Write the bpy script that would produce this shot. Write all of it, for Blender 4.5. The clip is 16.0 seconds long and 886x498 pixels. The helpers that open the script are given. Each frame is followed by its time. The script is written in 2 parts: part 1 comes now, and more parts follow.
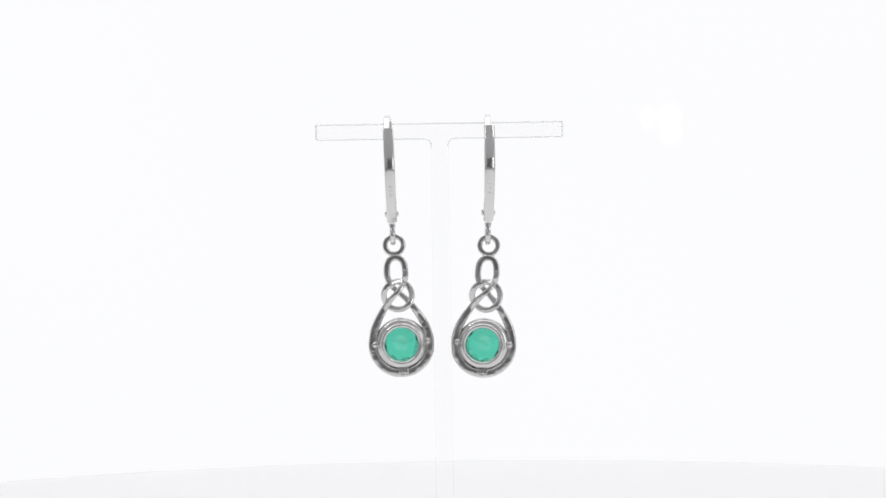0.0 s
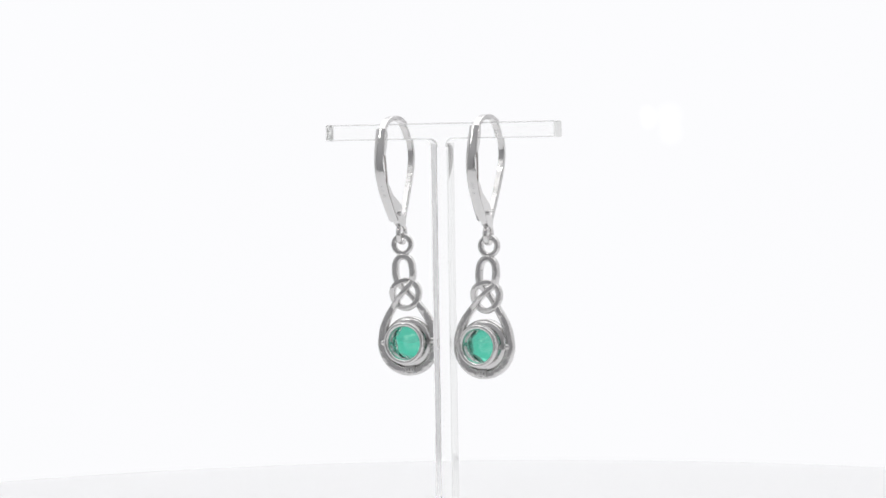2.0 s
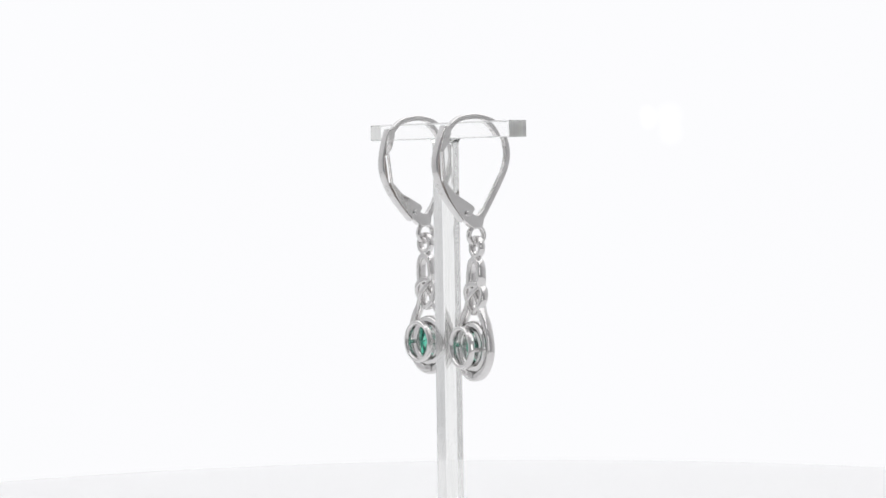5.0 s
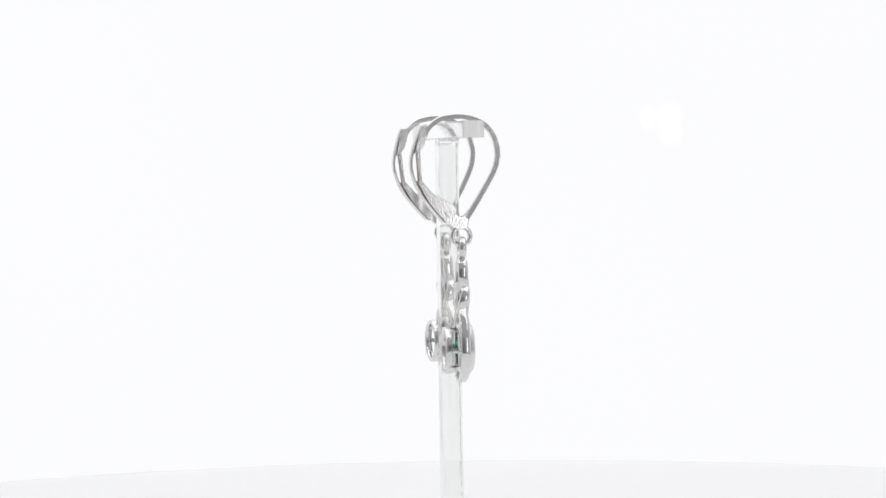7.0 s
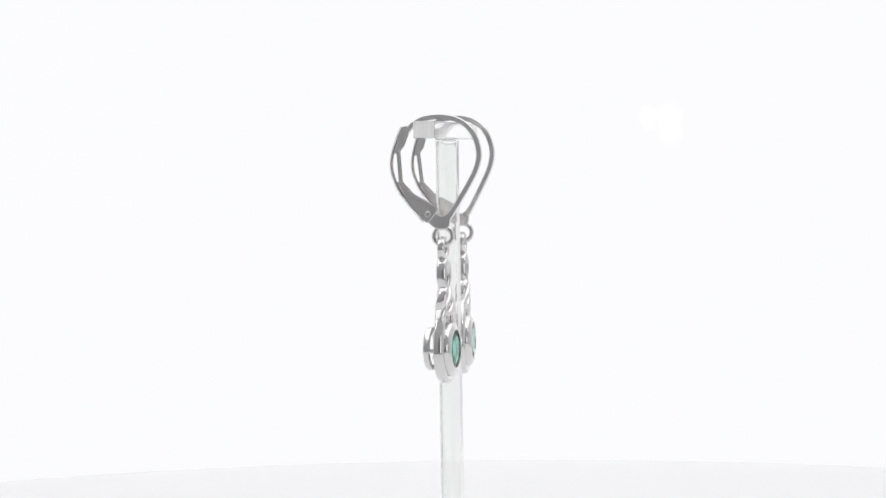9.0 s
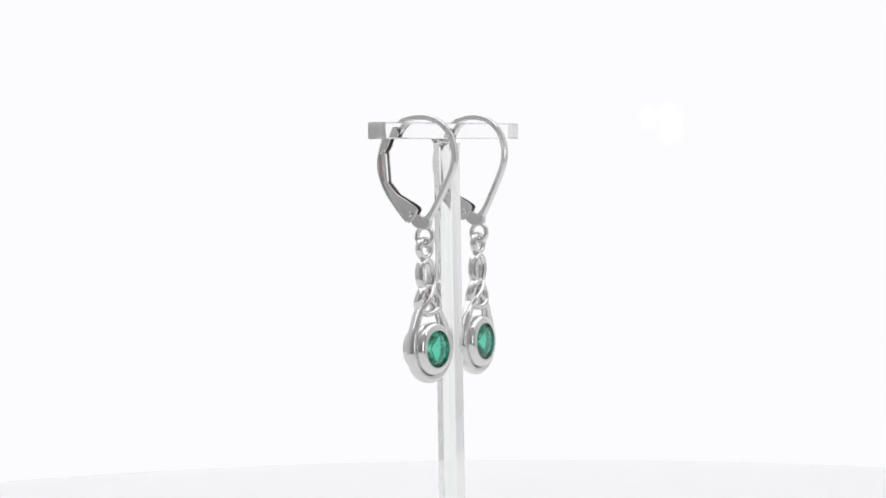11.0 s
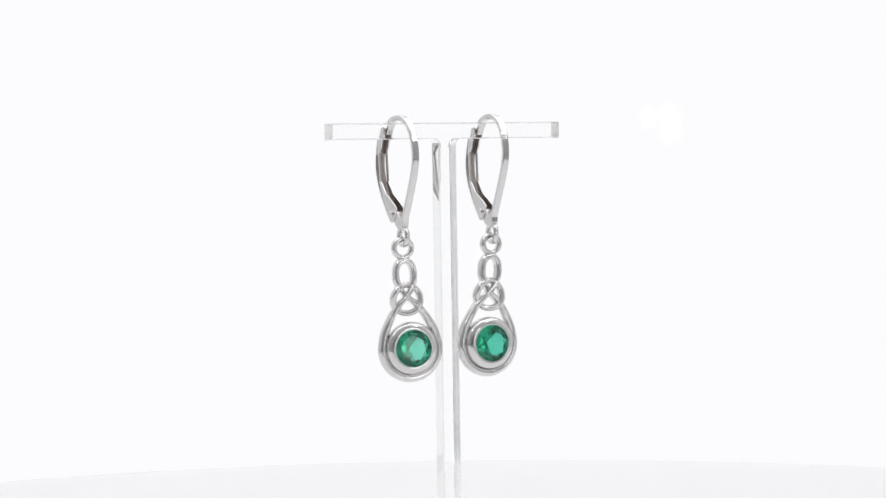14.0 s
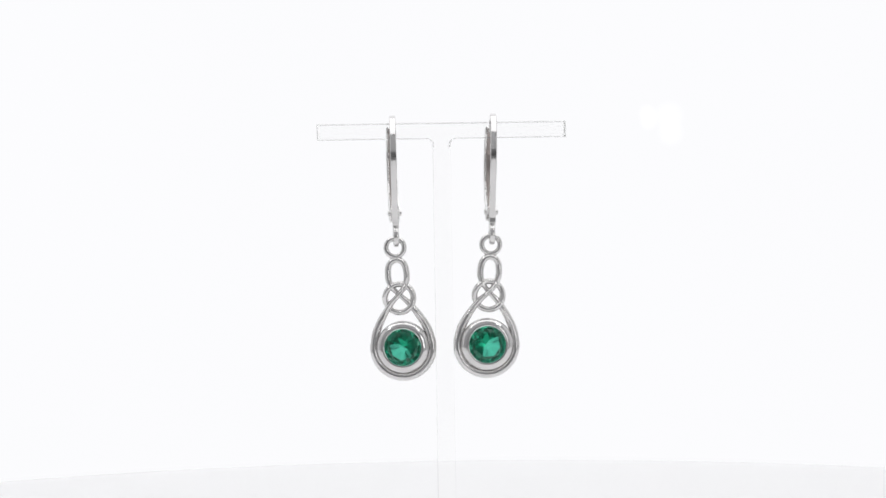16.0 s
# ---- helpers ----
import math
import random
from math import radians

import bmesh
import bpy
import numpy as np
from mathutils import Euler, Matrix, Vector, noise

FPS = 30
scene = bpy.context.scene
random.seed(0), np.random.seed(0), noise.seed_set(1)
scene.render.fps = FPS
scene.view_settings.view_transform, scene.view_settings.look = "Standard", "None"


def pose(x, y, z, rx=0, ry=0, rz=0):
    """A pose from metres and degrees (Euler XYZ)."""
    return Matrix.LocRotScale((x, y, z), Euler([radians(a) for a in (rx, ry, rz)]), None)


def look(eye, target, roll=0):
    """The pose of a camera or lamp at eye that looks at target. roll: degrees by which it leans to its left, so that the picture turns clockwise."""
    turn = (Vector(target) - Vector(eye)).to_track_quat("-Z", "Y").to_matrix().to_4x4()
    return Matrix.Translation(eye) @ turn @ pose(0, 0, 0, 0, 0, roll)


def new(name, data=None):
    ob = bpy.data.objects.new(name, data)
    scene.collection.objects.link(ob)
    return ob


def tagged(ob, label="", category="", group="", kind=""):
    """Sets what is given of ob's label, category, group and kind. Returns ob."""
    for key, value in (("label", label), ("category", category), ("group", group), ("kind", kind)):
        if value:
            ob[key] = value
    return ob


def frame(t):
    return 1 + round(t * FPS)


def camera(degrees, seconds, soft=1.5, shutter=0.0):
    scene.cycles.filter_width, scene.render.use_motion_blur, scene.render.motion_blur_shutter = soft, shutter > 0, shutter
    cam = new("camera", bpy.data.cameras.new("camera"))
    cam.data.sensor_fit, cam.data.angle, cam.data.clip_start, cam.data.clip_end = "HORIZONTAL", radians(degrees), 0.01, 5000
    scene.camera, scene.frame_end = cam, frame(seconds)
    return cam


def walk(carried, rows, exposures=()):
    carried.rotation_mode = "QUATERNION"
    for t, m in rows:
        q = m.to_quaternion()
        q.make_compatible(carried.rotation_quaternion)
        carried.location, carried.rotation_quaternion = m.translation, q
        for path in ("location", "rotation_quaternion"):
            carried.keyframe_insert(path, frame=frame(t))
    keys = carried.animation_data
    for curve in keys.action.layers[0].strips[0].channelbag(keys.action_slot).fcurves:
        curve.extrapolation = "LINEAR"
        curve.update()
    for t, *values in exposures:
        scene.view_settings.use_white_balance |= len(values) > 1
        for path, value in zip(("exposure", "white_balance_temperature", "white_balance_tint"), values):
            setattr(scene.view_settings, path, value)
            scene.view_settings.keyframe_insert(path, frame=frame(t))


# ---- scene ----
# ---- camera: stands still before a turning display; metres ----
MM = 0.001
EYE = (0.000146, -0.33594, 0.0730)
BAR_TOP = 0.07867
SPIN, SPIN_START = 0.194076, 0.005279    # turn of the table, radians a second and at the start

cam = camera(21.7456, 16.0, soft=1.5)
STAND = look(EYE, (EYE[0], 0.0, EYE[2] - 0.33594 * math.tan(0.037788)), -0.9108)
walk(cam, [(0, STAND), (16, STAND)])


def turned(t):
    """The turn of the table at t seconds, clockwise as seen from above."""
    return Matrix.Rotation(-(SPIN_START + SPIN * t), 4, "Z")


# ---- light: a backdrop given its own glow, lamps in the roof of the tent ----
world = bpy.data.worlds.new("world")
scene.world = world
world.use_nodes = True
world.node_tree.nodes["Background"].inputs[0].default_value = (0.10, 0.10, 0.105, 1)
world.node_tree.nodes["Background"].inputs[1].default_value = 1.0
BACKDROP_GLOW = 0.99
ROOF_WATTS = 2.2


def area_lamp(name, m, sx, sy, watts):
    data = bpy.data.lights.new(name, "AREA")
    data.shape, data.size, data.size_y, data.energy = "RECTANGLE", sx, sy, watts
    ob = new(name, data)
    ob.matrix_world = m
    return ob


area_lamp("roof_lamp", look((0, 0.13, 0.545), (0, 0.13, 0)), 0.96, 0.80, ROOF_WATTS)
# unseen fill, added to lift the greys that camera-facing metal and acrylic mirror
area_lamp("booth_fill", look((0, -0.65, 0.56), (0, -0.65, 0)), 0.2, 0.2, 0.85)
area_lamp("front_softbox", look((0.1780, -0.2685, 0.085), (0, 0, 0.07)), 0.064, 0.15, 0.056)
area_lamp("strip_lamp", look((-0.30, -0.24, 0.40), (0, 0, 0.06)), 0.03, 0.10, 0.06)
area_lamp("strip_lamp", look((0.30, -0.24, 0.40), (0, 0, 0.06)), 0.03, 0.10, 0.06)


# ---- materials ----
def material(name):
    m = bpy.data.materials.new(name)
    m.use_nodes = True
    nt = m.node_tree
    return m, nt, nt.nodes["Principled BSDF"]


def link_noise(nt, scale, detail=3.0):
    co = nt.nodes.new("ShaderNodeTexCoord")
    n = nt.nodes.new("ShaderNodeTexNoise")
    n.inputs["Scale"].default_value, n.inputs["Detail"].default_value = scale, detail
    nt.links.new(co.outputs["Object"], n.inputs["Vector"])
    return n


def spread(nt, source, low, high):
    r = nt.nodes.new("ShaderNodeMapRange")
    r.inputs["To Min"].default_value, r.inputs["To Max"].default_value = low, high
    nt.links.new(source, r.inputs["Value"])
    return r.outputs["Result"]


def bumped(nt, p, source, strength, distance):
    b = nt.nodes.new("ShaderNodeBump")
    b.inputs["Strength"].default_value, b.inputs["Distance"].default_value = strength, distance
    nt.links.new(source, b.inputs["Height"])
    nt.links.new(b.outputs["Normal"], p.inputs["Normal"])


def silver_material(name, colour, rough_low, rough_high, relief, cast=False):
    """Polished with a fine grain, or with the slow unevenness of a cast piece."""
    m, nt, p = material(name)
    p.inputs["Metallic"].default_value = 1.0
    coarse, fine = link_noise(nt, 1000.0), link_noise(nt, 4200.0, 2.0)
    mix = nt.nodes.new("ShaderNodeMix")
    mix.data_type = "RGBA"
    mix.inputs[6].default_value = (*[c * 0.93 for c in colour], 1)
    mix.inputs[7].default_value = (*colour, 1)
    nt.links.new(coarse.outputs["Fac"], mix.inputs[0])
    nt.links.new(mix.outputs[2], p.inputs["Base Color"])
    nt.links.new(spread(nt, fine.outputs["Fac"], rough_low, rough_high), p.inputs["Roughness"])
    bumped(nt, p, (coarse if cast else fine).outputs["Fac"], relief, 0.00009 if cast else 0.00002)
    return m


SILVER = silver_material("polished_silver", (0.785, 0.775, 0.77), 0.05, 0.15, 0.5)
DULL = silver_material("unpolished_silver", (0.77, 0.76, 0.755), 0.09, 0.22, 1.0, cast=True)
DARK_SILVER = silver_material("dark_silver", (0.46, 0.41, 0.39), 0.26, 0.44, 1.0, cast=True)
SATIN = silver_material("satin_silver", (0.68, 0.675, 0.67), 0.24, 0.36, 0.8)


def plain_material(name, colour, rough, scale, change, relief=0.1, distance=0.0002):
    m, nt, p = material(name)
    n = link_noise(nt, scale)
    mix = nt.nodes.new("ShaderNodeMix")
    mix.data_type = "RGBA"
    mix.inputs[6].default_value = (*[c * (1 - change) for c in colour], 1)
    mix.inputs[7].default_value = (*colour, 1)
    nt.links.new(n.outputs["Fac"], mix.inputs[0])
    nt.links.new(mix.outputs[2], p.inputs["Base Color"])
    p.inputs["Roughness"].default_value = rough
    bumped(nt, p, n.outputs["Fac"], relief, distance)
    return m


WHITE_BOARD = plain_material("white_board", (0.885, 0.885, 0.89), 0.55, 60.0, 0.012)
TENT_CLOTH = plain_material("tent_cloth", (0.84, 0.84, 0.845), 0.9, 30.0, 0.03)
WALL_CLOTH = plain_material("wall_cloth", (0.80, 0.80, 0.805), 0.9, 30.0, 0.04)
SIDE_CLOTH = plain_material("grey_cloth", (0.42, 0.42, 0.425), 0.9, 30.0, 0.06)
ROOM_PAINT = plain_material("room_paint", (0.50, 0.50, 0.51), 0.8, 4.0, 0.1)


def acrylic_material():
    m, nt, p = material("clear_acrylic")
    p.inputs["Base Color"].default_value = (1.0, 1.0, 0.998, 1)
    p.inputs["Transmission Weight"].default_value = 1.0
    p.inputs["IOR"].default_value = 1.22
    n = link_noise(nt, 900.0)
    nt.links.new(spread(nt, n.outputs["Fac"], 0.0, 0.05), p.inputs["Roughness"])
    return m


def cut_edge_material(name, milk_low, milk_high, milk_colour=(0.99, 0.995, 0.975), frost=0.12):
    """Saw-cut acrylic: frosted, more or less milky."""
    m, nt, p = material(name)
    p.inputs["Base Color"].default_value = (0.985, 0.99, 0.98, 1)
    p.inputs["Transmission Weight"].default_value = 0.98
    p.inputs["IOR"].default_value = 1.33
    n = link_noise(nt, 1500.0)
    along = nt.nodes.new("ShaderNodeMapping")
    along.inputs["Scale"].default_value = (1.0, 1.0, 0.06)
    nt.links.new(n.inputs["Vector"].links[0].from_socket, along.inputs["Vector"])
    nt.links.new(along.outputs["Vector"], n.inputs["Vector"])
    nt.links.new(spread(nt, n.outputs["Fac"], frost * 0.3, frost), p.inputs["Roughness"])
    diffuse, through_light = nt.nodes.new("ShaderNodeBsdfDiffuse"), nt.nodes.new("ShaderNodeBsdfTranslucent")
    milk, both = nt.nodes.new("ShaderNodeMixShader"), nt.nodes.new("ShaderNodeMixShader")
    diffuse.inputs["Color"].default_value = through_light.inputs["Color"].default_value = (*milk_colour, 1)
    milk.inputs[0].default_value = 0.4
    nt.links.new(diffuse.outputs[0], milk.inputs[1])
    nt.links.new(through_light.outputs[0], milk.inputs[2])
    nt.links.new(p.outputs[0], both.inputs[1])
    nt.links.new(milk.outputs[0], both.inputs[2])
    nt.links.new(spread(nt, n.outputs["Fac"], milk_low, milk_high), both.inputs[0])
    nt.links.new(both.outputs[0], nt.nodes["Material Output"].inputs[0])
    return m


def gem_material(name, colour):
    m, nt, p = material(name)
    p.inputs["Base Color"].default_value = (*colour, 1)
    p.inputs["Transmission Weight"].default_value = 1.0
    p.inputs["IOR"].default_value = 1.60
    n = link_noise(nt, 700.0)
    nt.links.new(spread(nt, n.outputs["Fac"], 0.0, 0.015), p.inputs["Roughness"])
    return m


def glow_material():
    """White backdrop with its brightness set as emission and a two-lobed spot painted in."""
    m = bpy.data.materials.new("glowing_backdrop")
    m.use_nodes = True
    nt = m.node_tree
    nt.nodes.clear()
    out, em = nt.nodes.new("ShaderNodeOutputMaterial"), nt.nodes.new("ShaderNodeEmission")
    em.inputs["Color"].default_value = (0.982, 0.983, 1.0, 1)
    co = nt.nodes.new("ShaderNodeTexCoord")
    total = None
    # bright spot painted into the glow as four soft discs
    for cx, cz, r in ((0.0926, 0.0902, 0.0056), (0.0838, 0.0915, 0.0034), (0.0842, 0.0880, 0.0034), (0.0932, 0.0832, 0.0050)):
        d = nt.nodes.new("ShaderNodeVectorMath")
        d.operation = "DISTANCE"
        nt.links.new(co.outputs["Object"], d.inputs[0])
        d.inputs[1].default_value = (cx, 0.60, cz)
        k = nt.nodes.new("ShaderNodeMapRange")
        k.interpolation_type = "SMOOTHSTEP"
        k.inputs["From Min"].default_value, k.inputs["From Max"].default_value = r * 0.6, r * 1.3
        k.inputs["To Min"].default_value, k.inputs["To Max"].default_value = 0.03, 0.0
        nt.links.new(d.outputs["Value"], k.inputs["Value"])
        if total is None:
            total = k.outputs["Result"]
        else:
            a = nt.nodes.new("ShaderNodeMath")
            nt.links.new(total, a.inputs[0])
            nt.links.new(k.outputs["Result"], a.inputs[1])
            total = a.outputs[0]
    n = link_noise(nt, 5.0, 1.0)
    base = spread(nt, n.outputs["Fac"], BACKDROP_GLOW - 0.006, BACKDROP_GLOW + 0.006)
    s = nt.nodes.new("ShaderNodeMath")
    nt.links.new(total, s.inputs[0])
    nt.links.new(base, s.inputs[1])
    nt.links.new(s.outputs[0], em.inputs["Strength"])
    nt.links.new(em.outputs[0], out.inputs[0])
    return m


ACRYLIC, CUT_EDGE, GLOW = acrylic_material(), cut_edge_material("cut_acrylic", 0.02, 0.20, frost=0.08), glow_material()
# grey milk on the arrises paints in the dark lines that their refraction shows
PAINTED_ARRIS = cut_edge_material("painted_arris_acrylic", 0.15, 0.65, (0.80, 0.805, 0.80))
SAWN_END = cut_edge_material("sawn_acrylic", 0.42, 0.72, frost=0.3)
GEM, GEM_BACK = gem_material("green_gemstone", (0.011, 0.37, 0.195)), gem_material("green_gemstone_pavilion", (0.95, 1.0, 0.98))


# ---- mesh helpers ----
def part(name, bm, mat, parent=None, label="", m=None, smooth=True, bevel=0.0, crease=40):
    bmesh.ops.recalc_face_normals(bm, faces=bm.faces[:])
    if bevel:
        sharp = [e for e in bm.edges if len(e.link_faces) == 2 and e.calc_face_angle() > 0.6]
        bmesh.ops.bevel(bm, geom=sharp, offset=bevel, segments=2, affect="EDGES", profile=0.6, clamp_overlap=True)
    data = bpy.data.meshes.new(name)
    bm.to_mesh(data)
    bm.free()
    data.materials.append(mat)
    if smooth:
        data.polygons.foreach_set("use_smooth", [True] * len(data.polygons))
        data.set_sharp_from_angle(angle=radians(crease))
    ob = new(name, data)
    if parent:
        ob.parent = parent
    if m is not None:
        ob.matrix_local = m
    return tagged(ob, label)


def box(bm, x0, x1, y0, y1, z0, z1):
    v = [bm.verts.new((x, y, z)) for x in (x0, x1) for y in (y0, y1) for z in (z0, z1)]
    for a in ((0, 1, 3, 2), (4, 6, 7, 5), (0, 4, 5, 1), (2, 3, 7, 6), (0, 2, 6, 4), (1, 5, 7, 3)):
        bm.faces.new([v[i] for i in a])
    return bm


def smooth_line(points, closed, steps):
    """A curve through the points, of steps pieces between two of them."""
    pts, n, out = [Vector(p) for p in points], len(points), []
    for i in range(n if closed else n - 1):
        if closed:
            a, b, c, d = (pts[(i + k) % n] for k in (-1, 0, 1, 2))
        else:
            b, c = pts[i], pts[i + 1]
            a, d = pts[i - 1] if i else b * 2 - c, pts[i + 2] if i + 2 < n else c * 2 - b
        for k in range(steps):
            t = k / steps
            out.append(0.5 * (2 * b + (c - a) * t + (2 * a - 5 * b + 4 * c - d) * t * t + (3 * b - a - 3 * c + d) * t ** 3))
    if not closed:
        out.append(pts[-1])
    return out


def section(width, depth, sides, power, chamfer, back):
    """The outline across a bar: a flat-sided one with cut corners, or one between round and square by its power."""
    if chamfer:
        a, b, c = width / 2, depth / 2, chamfer
        return [(a, b - c), (a - c, b), (c - a, b), (-a, b - c), (-a, c - b), (c - a, -b), (a - c, -b), (a, c - b)]
    out = []
    for j in range(sides):
        c, s = math.cos(2 * math.pi * j / sides), math.sin(2 * math.pi * j / sides)
        e = 2 / (back if back and s < -0.001 else power)
        out.append((math.copysign(abs(c) ** e, c) * width / 2, math.copysign(abs(s) ** e, s) * depth / 2))
    return out


def sweep(line, axis, width, depth, closed=False, sides=14, power=2.0, taper=None, chamfer=0.0, back=0.0):
    """A bar along the line: width across it in its plane, depth along the axis, its back flatter if asked."""
    outline = section(width, depth, sides, power, chamfer, back)
    sides = len(outline)
    bm, n, rings, axis = bmesh.new(), len(line), [], Vector(axis)
    for i, p in enumerate(line):
        a = line[i - 1] if closed or i else p
        b = line[(i + 1) % n] if closed or i + 1 < n else p
        side = (b - a).cross(axis).normalized()
        up = side.cross((b - a).normalized()).normalized()
        k = taper(i / (n - 1)) if taper else 1.0
        rings.append([bm.verts.new(p + side * (u * k) + up * w) for u, w in outline])
    for i in range(n if closed else n - 1):
        r, q = rings[i], rings[(i + 1) % n]
        for j in range(sides):
            bm.faces.new((r[j], r[(j + 1) % sides], q[(j + 1) % sides], q[j]))
    if not closed:
        bm.faces.new(rings[0]), bm.faces.new(rings[-1])
    return bm


def lathe(profile, turns=64, axis="Y", closed=True):
    """A body of revolution; profile of (radius, height along the axis)."""
    bm, rings = bmesh.new(), []
    for i in range(turns):
        f = 2 * math.pi * i / turns
        c, s = math.cos(f), math.sin(f)
        rings.append([bm.verts.new((r * c, h, r * s) if axis == "Y" else (r * c, r * s, h)) for r, h in profile])
    n = len(profile)
    for i in range(turns):
        a, b = rings[i], rings[(i + 1) % turns]
        for j in range(n if closed else n - 1):
            bm.faces.new((a[j], a[(j + 1) % n], b[(j + 1) % n], b[j]))
    return bm


def plate(outline, x0, x1, bm=None):
    """A flat piece in the y-z plane from x0 to x1."""
    bm = bm or bmesh.new()
    a = [bm.verts.new((x0, y, z)) for y, z in outline]
    b = [bm.verts.new((x1, y, z)) for y, z in outline]
    bm.faces.new(a), bm.faces.new(b[::-1])
    for i in range(len(a)):
        j = (i + 1) % len(a)
        bm.faces.new((a[i], b[i], b[j], a[j]))
    return bm


def mm(points):
    return [(a * MM, b * MM) for a, b in points]


# ---- the setting: a light tent in a plain room ----
FLOOR = -0.06


def setting():
    tagged(part("floor", box(bmesh.new(), -0.52, 0.52, -0.30, 0.60, FLOOR - 0.02, FLOOR), TENT_CLOTH),
           "white cloth floor of the light tent", "floor", kind="structure")
    tagged(part("backdrop", box(bmesh.new(), -0.52, 0.52, 0.60, 0.61, FLOOR - 0.02, 0.58), GLOW),
           "white backdrop behind the turntable, its brightness set as glow", "backdrop", kind="structure")
    for name, x0, x1 in (("wall_west", -0.53, -0.52), ("wall_east", 0.52, 0.53)):
        tagged(part(name, box(bmesh.new(), x0, x1, -0.30, 0.61, FLOOR - 0.02, 0.58), WALL_CLOTH),
               "white cloth side wall of the light tent", "wall", kind="structure")
    tagged(part("ceiling", box(bmesh.new(), -0.53, 0.53, -0.31, 0.61, 0.58, 0.59), TENT_CLOTH),
           "white cloth roof of the light tent", "ceiling", kind="structure")
    # unseen front cloth, added to shape the reflections; the camera looks through its opening
    bm = bmesh.new()
    box(bm, -0.53, -0.075, -0.31, -0.30, FLOOR - 0.02, 0.58)
    box(bm, 0.075, 0.53, -0.31, -0.30, FLOOR - 0.02, 0.58)
    box(bm, -0.075, 0.075, -0.31, -0.30, 0.15, 0.58)
    box(bm, -0.075, 0.075, -0.31, -0.30, FLOOR - 0.02, 0.0)
    tagged(part("wall_south", bm, SIDE_CLOTH), "unseen grey cloth added to close the tent front, with an opening", "wall", kind="structure")
    # unseen dim booth round the camera, added to darken what the metal mirrors
    for name, x0, x1 in (("wall_west_booth", -0.53, -0.52), ("wall_east_booth", 0.52, 0.53)):
        tagged(part(name, box(bmesh.new(), x0, x1, -0.90, -0.31, FLOOR - 0.02, 0.58), ROOM_PAINT),
               "plain grey side wall of the booth behind the tent", "wall", kind="structure")
    tagged(part("wall_booth", box(bmesh.new(), -0.53, 0.53, -0.91, -0.90, FLOOR - 0.02, 0.58), ROOM_PAINT),
           "plain grey end wall of the booth", "wall", kind="structure")
    tagged(part("floor_booth", box(bmesh.new(), -0.52, 0.52, -0.90, -0.31, FLOOR - 0.02, FLOOR), ROOM_PAINT),
           "plain grey floor of the booth", "floor", kind="structure")
    tagged(part("ceiling_booth", box(bmesh.new(), -0.53, 0.53, -0.91, -0.31, 0.58, 0.59), ROOM_PAINT),
           "plain grey ceiling of the booth", "ceiling", kind="structure")


def turntable():
    thing = tagged(new("turntable"), "round matt white motor turntable, turning slowly", "turntable")
    r = 0.231
    top = [(0.0005, 0.0), (r - 0.006, 0.0)]
    edge = [(r - 0.006 + 0.006 * math.sin(a), -0.006 + 0.006 * math.cos(a)) for a in (0.3, 0.6, 0.9, 1.2, 1.57)]
    part("platter", lathe(top + edge + [(r, -0.014), (r - 0.003, -0.017), (0.0005, -0.017)], 160, "Z"), WHITE_BOARD, thing)
    part("base", lathe([(0.0005, -0.017), (0.19, -0.017), (0.20, -0.024), (0.20, FLOOR), (0.0005, FLOOR)], 96, "Z"), WHITE_BOARD, thing)
    return thing


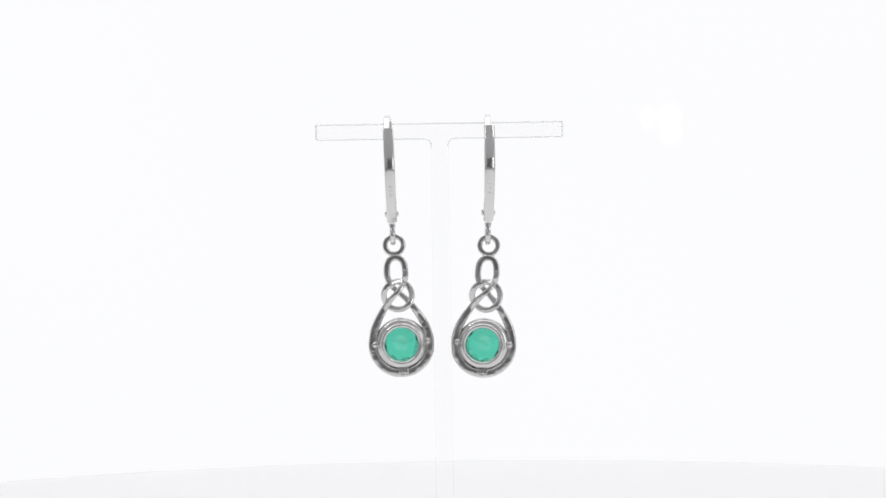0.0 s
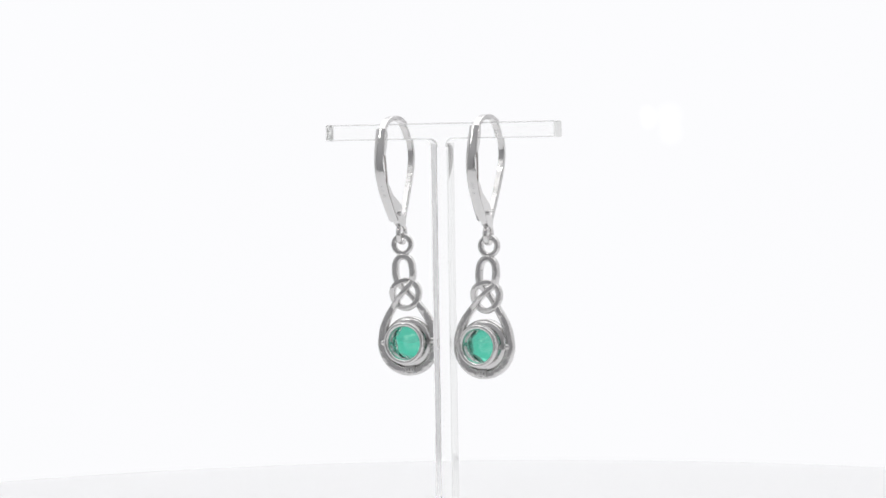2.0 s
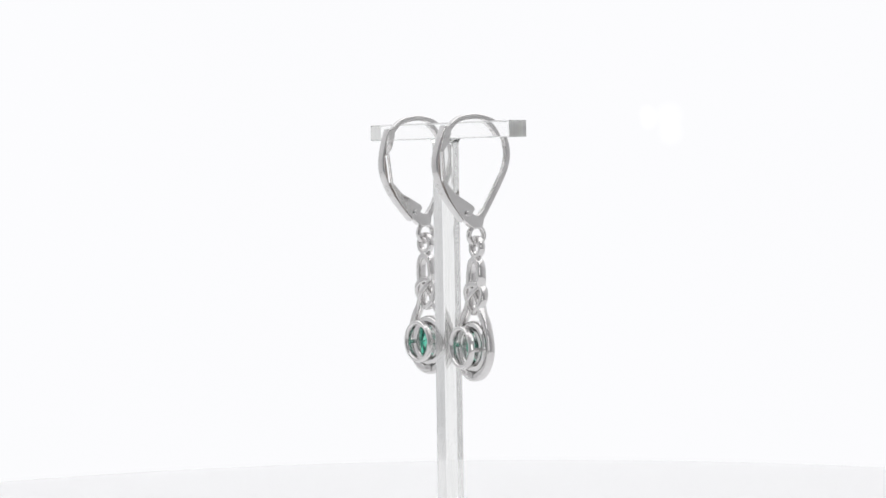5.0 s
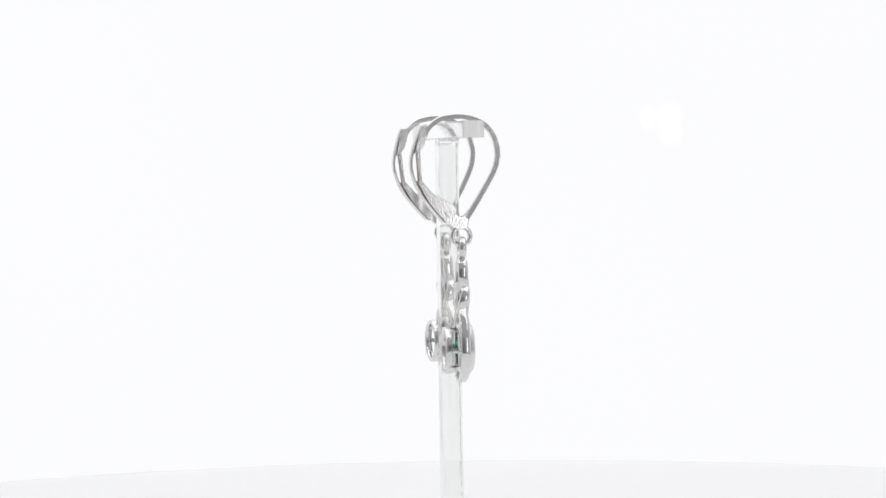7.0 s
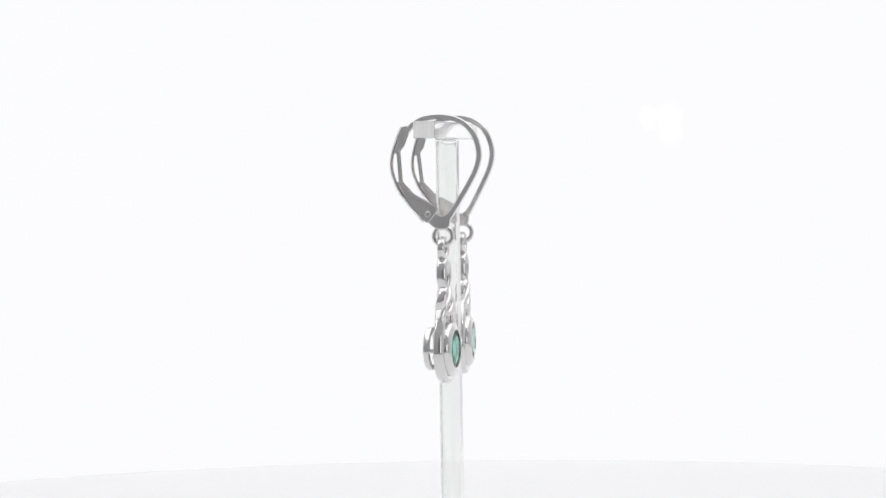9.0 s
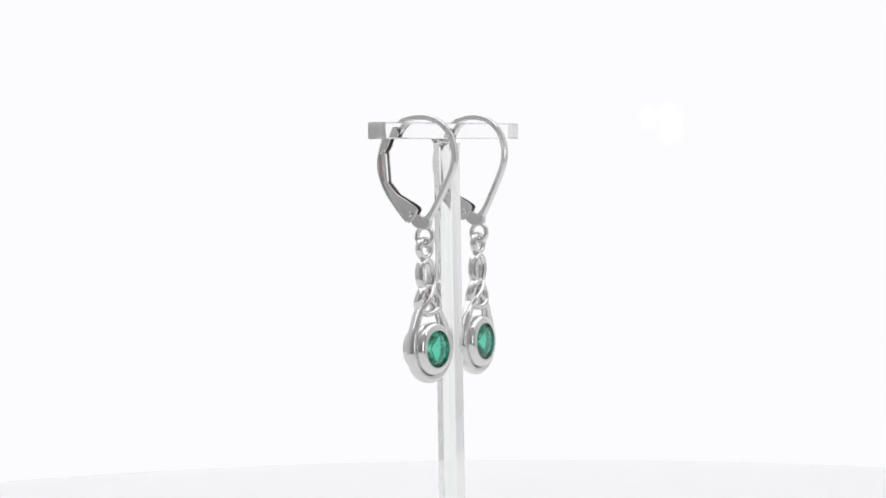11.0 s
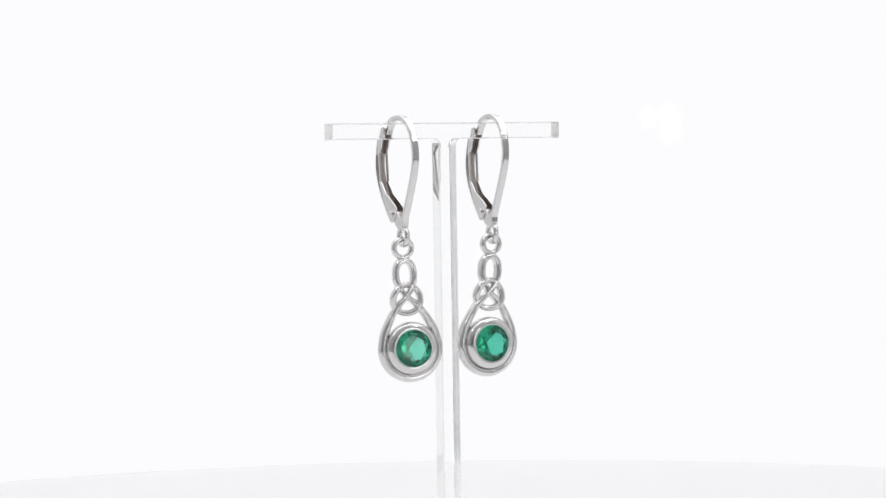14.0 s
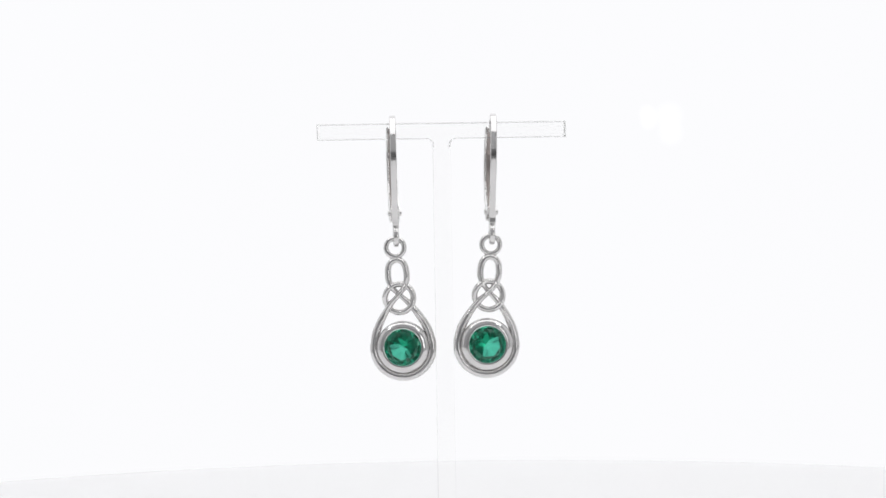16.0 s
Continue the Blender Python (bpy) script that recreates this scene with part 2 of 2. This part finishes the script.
def display_stand():
    """A T cut from one sheet of clear acrylic."""
    x0, x1, y0, y1 = -18.15, 17.89, -0.519, 2.481
    c, h, z1, f = -0.12, 1.28, -2.373, 0.9
    outline = [(x0, 0), (x1, 0), (x1, z1)]
    for k in range(5):
        a = math.pi / 2 * k / 4
        outline.append((c + h + f - f * math.sin(a), z1 - f + f * math.cos(a)))
    foot = -BAR_TOP / MM
    outline += [(c + h, foot), (c - h, foot)]
    for k in range(5):
        a = math.pi / 2 * (1 - k / 4)
        outline.append((c - h - f + f * math.sin(a), z1 - f + f * math.cos(a)))
    outline.append((x0, z1))
    bm = bmesh.new()
    a = [bm.verts.new((x * MM, y0 * MM, z * MM + BAR_TOP)) for x, z in outline]
    b = [bm.verts.new((x * MM, y1 * MM, z * MM + BAR_TOP)) for x, z in outline]
    bm.faces.new(a), bm.faces.new(b[::-1])
    for i in range(len(a)):
        j = (i + 1) % len(a)
        bm.faces.new((a[i], b[i], b[j], a[j]))
    bmesh.ops.recalc_face_normals(bm, faces=bm.faces[:])
    sharp = [e for e in bm.edges if e.calc_face_angle() > 0.6]
    bmesh.ops.bevel(bm, geom=sharp, offset=0.00018, segments=2, affect="EDGES", profile=0.6, clamp_overlap=True)
    thing = new("display_stand")
    # one sheet: the arms and the upright share an open seam below the fillets
    for name, up in (("crossbar", False), ("post", True)):
        half = bm.copy()
        bmesh.ops.bisect_plane(half, geom=half.verts[:] + half.edges[:] + half.faces[:], plane_co=(0, 0, BAR_TOP + (z1 - f - 0.3) * MM),
                               plane_no=(0, 0, 1), clear_outer=up, clear_inner=not up)
        data = bpy.data.meshes.new(name)
        half.to_mesh(data)
        half.free()
        for mat in (ACRYLIC, CUT_EDGE, SAWN_END, PAINTED_ARRIS):
            data.materials.append(mat)
        for face in data.polygons:
            end = abs(face.normal.x) > 0.95 and abs(face.center.x) > 0.015
            arris = face.area < 0.0000075 and max(abs(face.normal.x), abs(face.normal.y), abs(face.normal.z)) < 0.99
            arris = arris and abs(face.normal.y) > 0.1 or arris and abs(face.normal.x * face.normal.z) > 0.05 and abs(face.center.x) > 0.015
            face.material_index = 2 if end else 3 if arris else 1 if max(abs(face.normal.x), abs(face.normal.z)) > 0.95 else 0
        new(name, data).parent = thing
    bm.free()
    return tagged(thing, "clear acrylic T-shaped earring stand on the turntable", "display stand")


# ---- the earrings ----
def gemstone(bm_radius):
    """A round brilliant: table, crown, girdle and pavilion, the table towards +y."""
    bm, r = bmesh.new(), bm_radius

    def ring(n, radius, y, shift):
        return [bm.verts.new((radius * math.cos(2 * math.pi * (i + shift) / n), y, radius * math.sin(2 * math.pi * (i + shift) / n))) for i in range(n)]
    table, star = ring(8, 0.68 * r, 0.228 * r, 0.5), ring(8, 0.865 * r, 0.151 * r, 0.0)
    girdle, lower = ring(16, r, 0.02 * r, 0.0), ring(16, r, -0.03 * r, 0.0)
    pav, culet = ring(8, 0.28 * r, -0.64 * r, 0.0), bm.verts.new((0, -0.84 * r, 0))
    bm.faces.new(table)
    for i in range(8):
        j = (i + 1) % 8
        bm.faces.new((table[i - 1], table[i], star[i]))
        bm.faces.new((star[i], table[i], star[j], girdle[2 * i + 1]))
        bm.faces.new((star[i], girdle[2 * i], girdle[2 * i + 1]))
        bm.faces.new((star[i], girdle[2 * i - 1], girdle[2 * i]))
        bm.faces.new((lower[2 * i], lower[2 * i + 1], pav[i]))
        bm.faces.new((lower[2 * i - 1], lower[2 * i], pav[i]))
        bm.faces.new((pav[i], lower[2 * i + 1], pav[j], culet))
    for i in range(16):
        j = (i + 1) % 16
        bm.faces.new((girdle[i], girdle[j], lower[j], lower[i]))
    return bm


def bar_piece(parent, name, points, width, depth, mat=SILVER, steps=8, power=3.0, label="", chamfer=0.0):
    line = smooth_line([(0, y, z) for y, z in mm(points)], False, steps)
    return part(name, sweep(line, (1, 0, 0), width * MM, depth * MM, sides=16, power=power, chamfer=chamfer * MM), mat, parent, label, crease=25 if chamfer else 40)


def dark_inside(ob, axis, sign):
    """Gives faces turned to the folded lever's hollow side the darker, rougher, brownish silver."""
    ob.data.materials.append(DARK_SILVER)
    for face in ob.data.polygons:
        n = face.normal.x if axis == "X" else face.normal.y
        face.material_index = 1 if n * sign > 0.6 else 0
    return ob


def earring(hook_x, hook_y, hook_lean, hook_tip, hook_yaw, hook_span, ring_x, ring_y, ring_z, lean, tip, yaw, label):
    """A leverback earring. Its origin lies on the bar, above the hook's own plane."""
    thing = tagged(new("earring"), label, "earring", "earrings on the stand")
    hook = Matrix.Translation((hook_x * MM, hook_y * MM, BAR_TOP)) @ pose(0, 0, 0, hook_tip, hook_lean, hook_yaw) @ Matrix.Diagonal((1, hook_span, 1, 1))
    pieces = []
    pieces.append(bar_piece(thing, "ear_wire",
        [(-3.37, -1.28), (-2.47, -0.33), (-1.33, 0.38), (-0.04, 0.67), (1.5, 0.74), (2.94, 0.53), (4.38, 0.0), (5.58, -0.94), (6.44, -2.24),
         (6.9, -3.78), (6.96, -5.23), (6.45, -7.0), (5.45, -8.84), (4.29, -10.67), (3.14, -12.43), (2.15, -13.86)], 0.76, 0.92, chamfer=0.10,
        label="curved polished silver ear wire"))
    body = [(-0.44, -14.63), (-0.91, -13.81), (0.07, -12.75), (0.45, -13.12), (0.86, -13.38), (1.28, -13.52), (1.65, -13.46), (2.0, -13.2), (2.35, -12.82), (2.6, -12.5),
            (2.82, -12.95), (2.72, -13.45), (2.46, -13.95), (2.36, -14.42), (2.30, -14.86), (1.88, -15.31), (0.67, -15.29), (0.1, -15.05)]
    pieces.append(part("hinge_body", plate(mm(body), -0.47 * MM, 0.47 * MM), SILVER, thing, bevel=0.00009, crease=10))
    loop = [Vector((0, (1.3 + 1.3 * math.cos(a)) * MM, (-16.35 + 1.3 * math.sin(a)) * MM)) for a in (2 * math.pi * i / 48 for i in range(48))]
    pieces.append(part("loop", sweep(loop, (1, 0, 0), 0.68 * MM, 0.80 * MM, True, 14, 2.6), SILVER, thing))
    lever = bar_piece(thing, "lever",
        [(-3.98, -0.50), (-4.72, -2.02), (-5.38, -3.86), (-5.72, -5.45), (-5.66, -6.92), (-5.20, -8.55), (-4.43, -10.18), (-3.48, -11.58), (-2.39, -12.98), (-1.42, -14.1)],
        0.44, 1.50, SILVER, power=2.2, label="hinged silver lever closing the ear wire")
    pieces.append(dark_inside(lever, "Y", 1))
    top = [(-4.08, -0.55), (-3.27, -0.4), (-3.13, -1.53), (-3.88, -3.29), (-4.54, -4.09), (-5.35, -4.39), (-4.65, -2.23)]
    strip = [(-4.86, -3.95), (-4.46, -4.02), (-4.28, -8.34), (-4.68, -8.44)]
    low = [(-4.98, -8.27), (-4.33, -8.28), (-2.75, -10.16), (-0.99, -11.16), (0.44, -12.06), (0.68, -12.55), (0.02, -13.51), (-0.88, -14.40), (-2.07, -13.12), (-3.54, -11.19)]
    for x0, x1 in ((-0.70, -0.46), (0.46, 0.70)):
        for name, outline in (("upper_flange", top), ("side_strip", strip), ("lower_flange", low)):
            dark_inside(part(name, plate(mm(outline), x0 * MM, x1 * MM), SILVER, lever, bevel=0.00006, crease=10), "X", -1 if x0 > 0 else 1)
    pin = lathe([(0.0002, -1.0), (0.34, -1.0), (0.42, -0.92), (0.42, 0.92), (0.34, 1.0), (0.0002, 1.0)], 20, "Z")
    bmesh.ops.transform(pin, matrix=Matrix.Translation((0, -0.66 * MM, -13.09 * MM)) @ Matrix.Rotation(math.pi / 2, 4, "Y") @ Matrix.Scale(MM, 4), verts=pin.verts)
    part("rivet", pin, SILVER, lever, "round-headed silver rivet")
    # stamped marks on the outside of the lever
    for y, z, tilt in ((-5.12, -8.05, 15), (-4.93, -8.75, 18), (-4.66, -9.4, 24), (-4.32, -10.1, 27)):
        mark = box(bmesh.new(), -0.27 * MM, 0.24 * MM, -0.03 * MM, 0.03 * MM, -0.06 * MM, 0.06 * MM)
        bmesh.ops.transform(mark, matrix=pose(0, (y - 0.42) * MM, z * MM, tilt, 25, 0), verts=mark.verts)
        part("stamp", mark, SATIN, lever, "small stamped mark")
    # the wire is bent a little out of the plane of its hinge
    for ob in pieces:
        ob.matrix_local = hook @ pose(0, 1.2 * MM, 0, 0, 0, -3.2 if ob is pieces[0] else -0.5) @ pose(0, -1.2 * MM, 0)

    # the pendant hangs from the loop
    hang = Matrix.Translation((ring_x * MM, ring_y * MM, BAR_TOP + ring_z * MM)) @ pose(0, 0, 0, tip, lean, yaw)
    k = 0.0833 * MM
    drop = []
    ring = [Vector((15.8 * k * math.cos(a), 0, 15.8 * k * math.sin(a))) for a in (2 * math.pi * i / 56 for i in range(56))]
    drop.append(part("hanging_ring", sweep(ring, (0, 1, 0), 9.2 * k, 12.5 * k, True, 24, 2.1, back=4.0), SILVER, thing))
    bow = [(51.0 * math.sin(radians(a)), 175 + 51.0 * math.cos(radians(a)), 0) for a in (18, 36, 54, 72, 90, 106)]
    half = bow + [(45, 145.5, 0), (36, 127, 0), (26.5, 112, -0.3), (15.5, 97.5, 0.4), (7.5, 89.5, 0.9), (0, 82, 1), (-7, 74.5, 0.5), (-12.6, 66, -0.5), (-15.6, 56, -0.2), (-16.2, 45, 0),
                  (-14.4, 33, 0), (-8.8, 24.5, 0)]
    path = [(0, 226, 0)] + half + [(0, 21.5, 0)] + [(-x, s, -w) for x, s, w in half[::-1]]
    line = smooth_line([(x * k, w * 0.36 * MM, -s * k) for x, s, w in path], True, 10)

    def slim(u):
        """Stouter round the stone, slim where the strand crosses itself in the knot."""
        far = min(u, 1 - u) * 2
        return 1.16 - 0.40 * min(1, max(0, (far - 0.38) / 0.2)) + 0.16 * min(1, max(0, (far - 0.68) / 0.12))
    drop.append(part("teardrop_strand", sweep(line, (0, 1, 0), 12.6 * k, 17.5 * k, True, 28, 2.0, slim, back=5.0), SILVER, thing, "woven silver strand ending in a teardrop"))
    knot = [Vector((24.6 * k * math.cos(a), 0.3 * MM * math.sin(2 * a), -88.5 * k + 24.6 * k * math.sin(a))) for a in (2 * math.pi * i / 72 for i in range(72))]
    drop.append(part("knot_ring", sweep(knot, (0, 1, 0), 10.8 * k, 16 * k, True, 24, 2.1, back=4.5), SILVER, thing, "silver ring woven through the strand"))
    stone = Matrix.Translation((0, 0, -173.5 * k)) @ Matrix.Scale(MM, 4)

    def placed(bm):
        bmesh.ops.transform(bm, matrix=stone, verts=bm.verts)
        return bm
    bezel = [(3.05, -0.84), (3.40, -0.74), (3.68, -0.50), (3.80, -0.1), (3.80, 0.75), (3.66, 1.12), (3.35, 1.38), (3.02, 1.52), (2.80, 1.55), (2.70, 1.50),
             (2.68, 1.36), (2.78, 1.28), (2.78, 1.04), (2.52, 0.6), (2.46, -0.74), (2.56, -0.86)]
    setting_cup = part("bezel", placed(lathe(bezel, 72)), SILVER, thing, "smooth rounded silver bezel round the stone")
    drop.append(setting_cup)
    part("back_ring", placed(lathe([(2.44, -2.34), (2.50, -2.52), (2.64, -2.66), (2.84, -2.70), (3.02, -2.63), (3.12, -2.46), (3.12, -1.84), (3.04, -1.76), (2.52, -1.76), (2.44, -1.84)], 64)),
                     DULL, setting_cup, "open dull silver gallery ring at the back")
    for q in range(4):
        post = box(bmesh.new(), 2.50, 3.0, -1.82, -0.70, -0.30, 0.30)
        bmesh.ops.transform(post, matrix=Matrix.Rotation(q * math.pi / 2, 4, "Y"), verts=post.verts)
        part("gallery_post", placed(post), DULL, setting_cup, bevel=0.00005, crease=20)
    tab = box(bmesh.new(), -0.75, 0.75, -0.85, -0.45, -4.45, -3.6)
    tab = part("maker_tab", placed(tab), SATIN, thing, "small stamped silver tab", bevel=0.00008)
    drop.append(tab)
    for x in (-0.42, 0.0, 0.42):
        part("stamp", placed(box(bmesh.new(), x - 0.13, x + 0.13, -0.91, -0.83, -4.22, -3.86)), DULL, tab, "small stamped mark")
    # solder joints that tie the bezel to the strand
    for side in (-1, 1):
        joint = lathe([(0.001, -0.98), (0.24, -0.95), (0.40, -0.84), (0.46, -0.66), (0.46, 0.2), (0.001, 0.2)], 16)
        bmesh.ops.transform(joint, matrix=Matrix.Translation((side * 3.86, 0, 0.1)), verts=joint.verts)
        drop.append(part("solder_joint", placed(joint), SILVER, thing))
    gem = gemstone(2.74)
    bmesh.ops.transform(gem, matrix=Matrix.Translation((0, 0.85, 0)) @ Matrix.Rotation(0.2, 4, "Y"), verts=gem.verts)
    gem = part("gemstone", placed(gem), GEM, thing, "round faceted transparent emerald-green stone", smooth=False)
    gem.data.materials.append(GEM_BACK)
    for face in gem.data.polygons:
        face.material_index = 1 if face.normal.y < -0.05 else 0
    drop.append(gem)
    # the backs are left as cast, unpolished
    for ob in drop:
        if ob is not gem and ob is not tab:
            ob.data.materials.append(DULL)
            for face in ob.data.polygons:
                face.material_index = 1 if face.normal.y < -0.35 else 0
        ob.matrix_local = hang
    return thing


setting()
TABLE = turntable()
TEE = display_stand()
EARRINGS = [earring(6.98, -0.25, 0.7, 1.4, 2.5, 1.0, 6.85, 1.45, -18.0, 3.8, -0.2, -4.5, "silver leverback earring with knot and green stone hung on the bar"),
            earring(-7.6, -0.6, -1.7, 4.5, 2.0, 0.955, -7.03, 1.85, -17.76, -3.3, 0.0, 3.0, "silver leverback earring with knot and green stone hung on the bar")]


def motions():
    for thing in (TABLE, TEE, *EARRINGS):
        walk(thing, [(t, turned(t)) for t in range(17)])


motions()
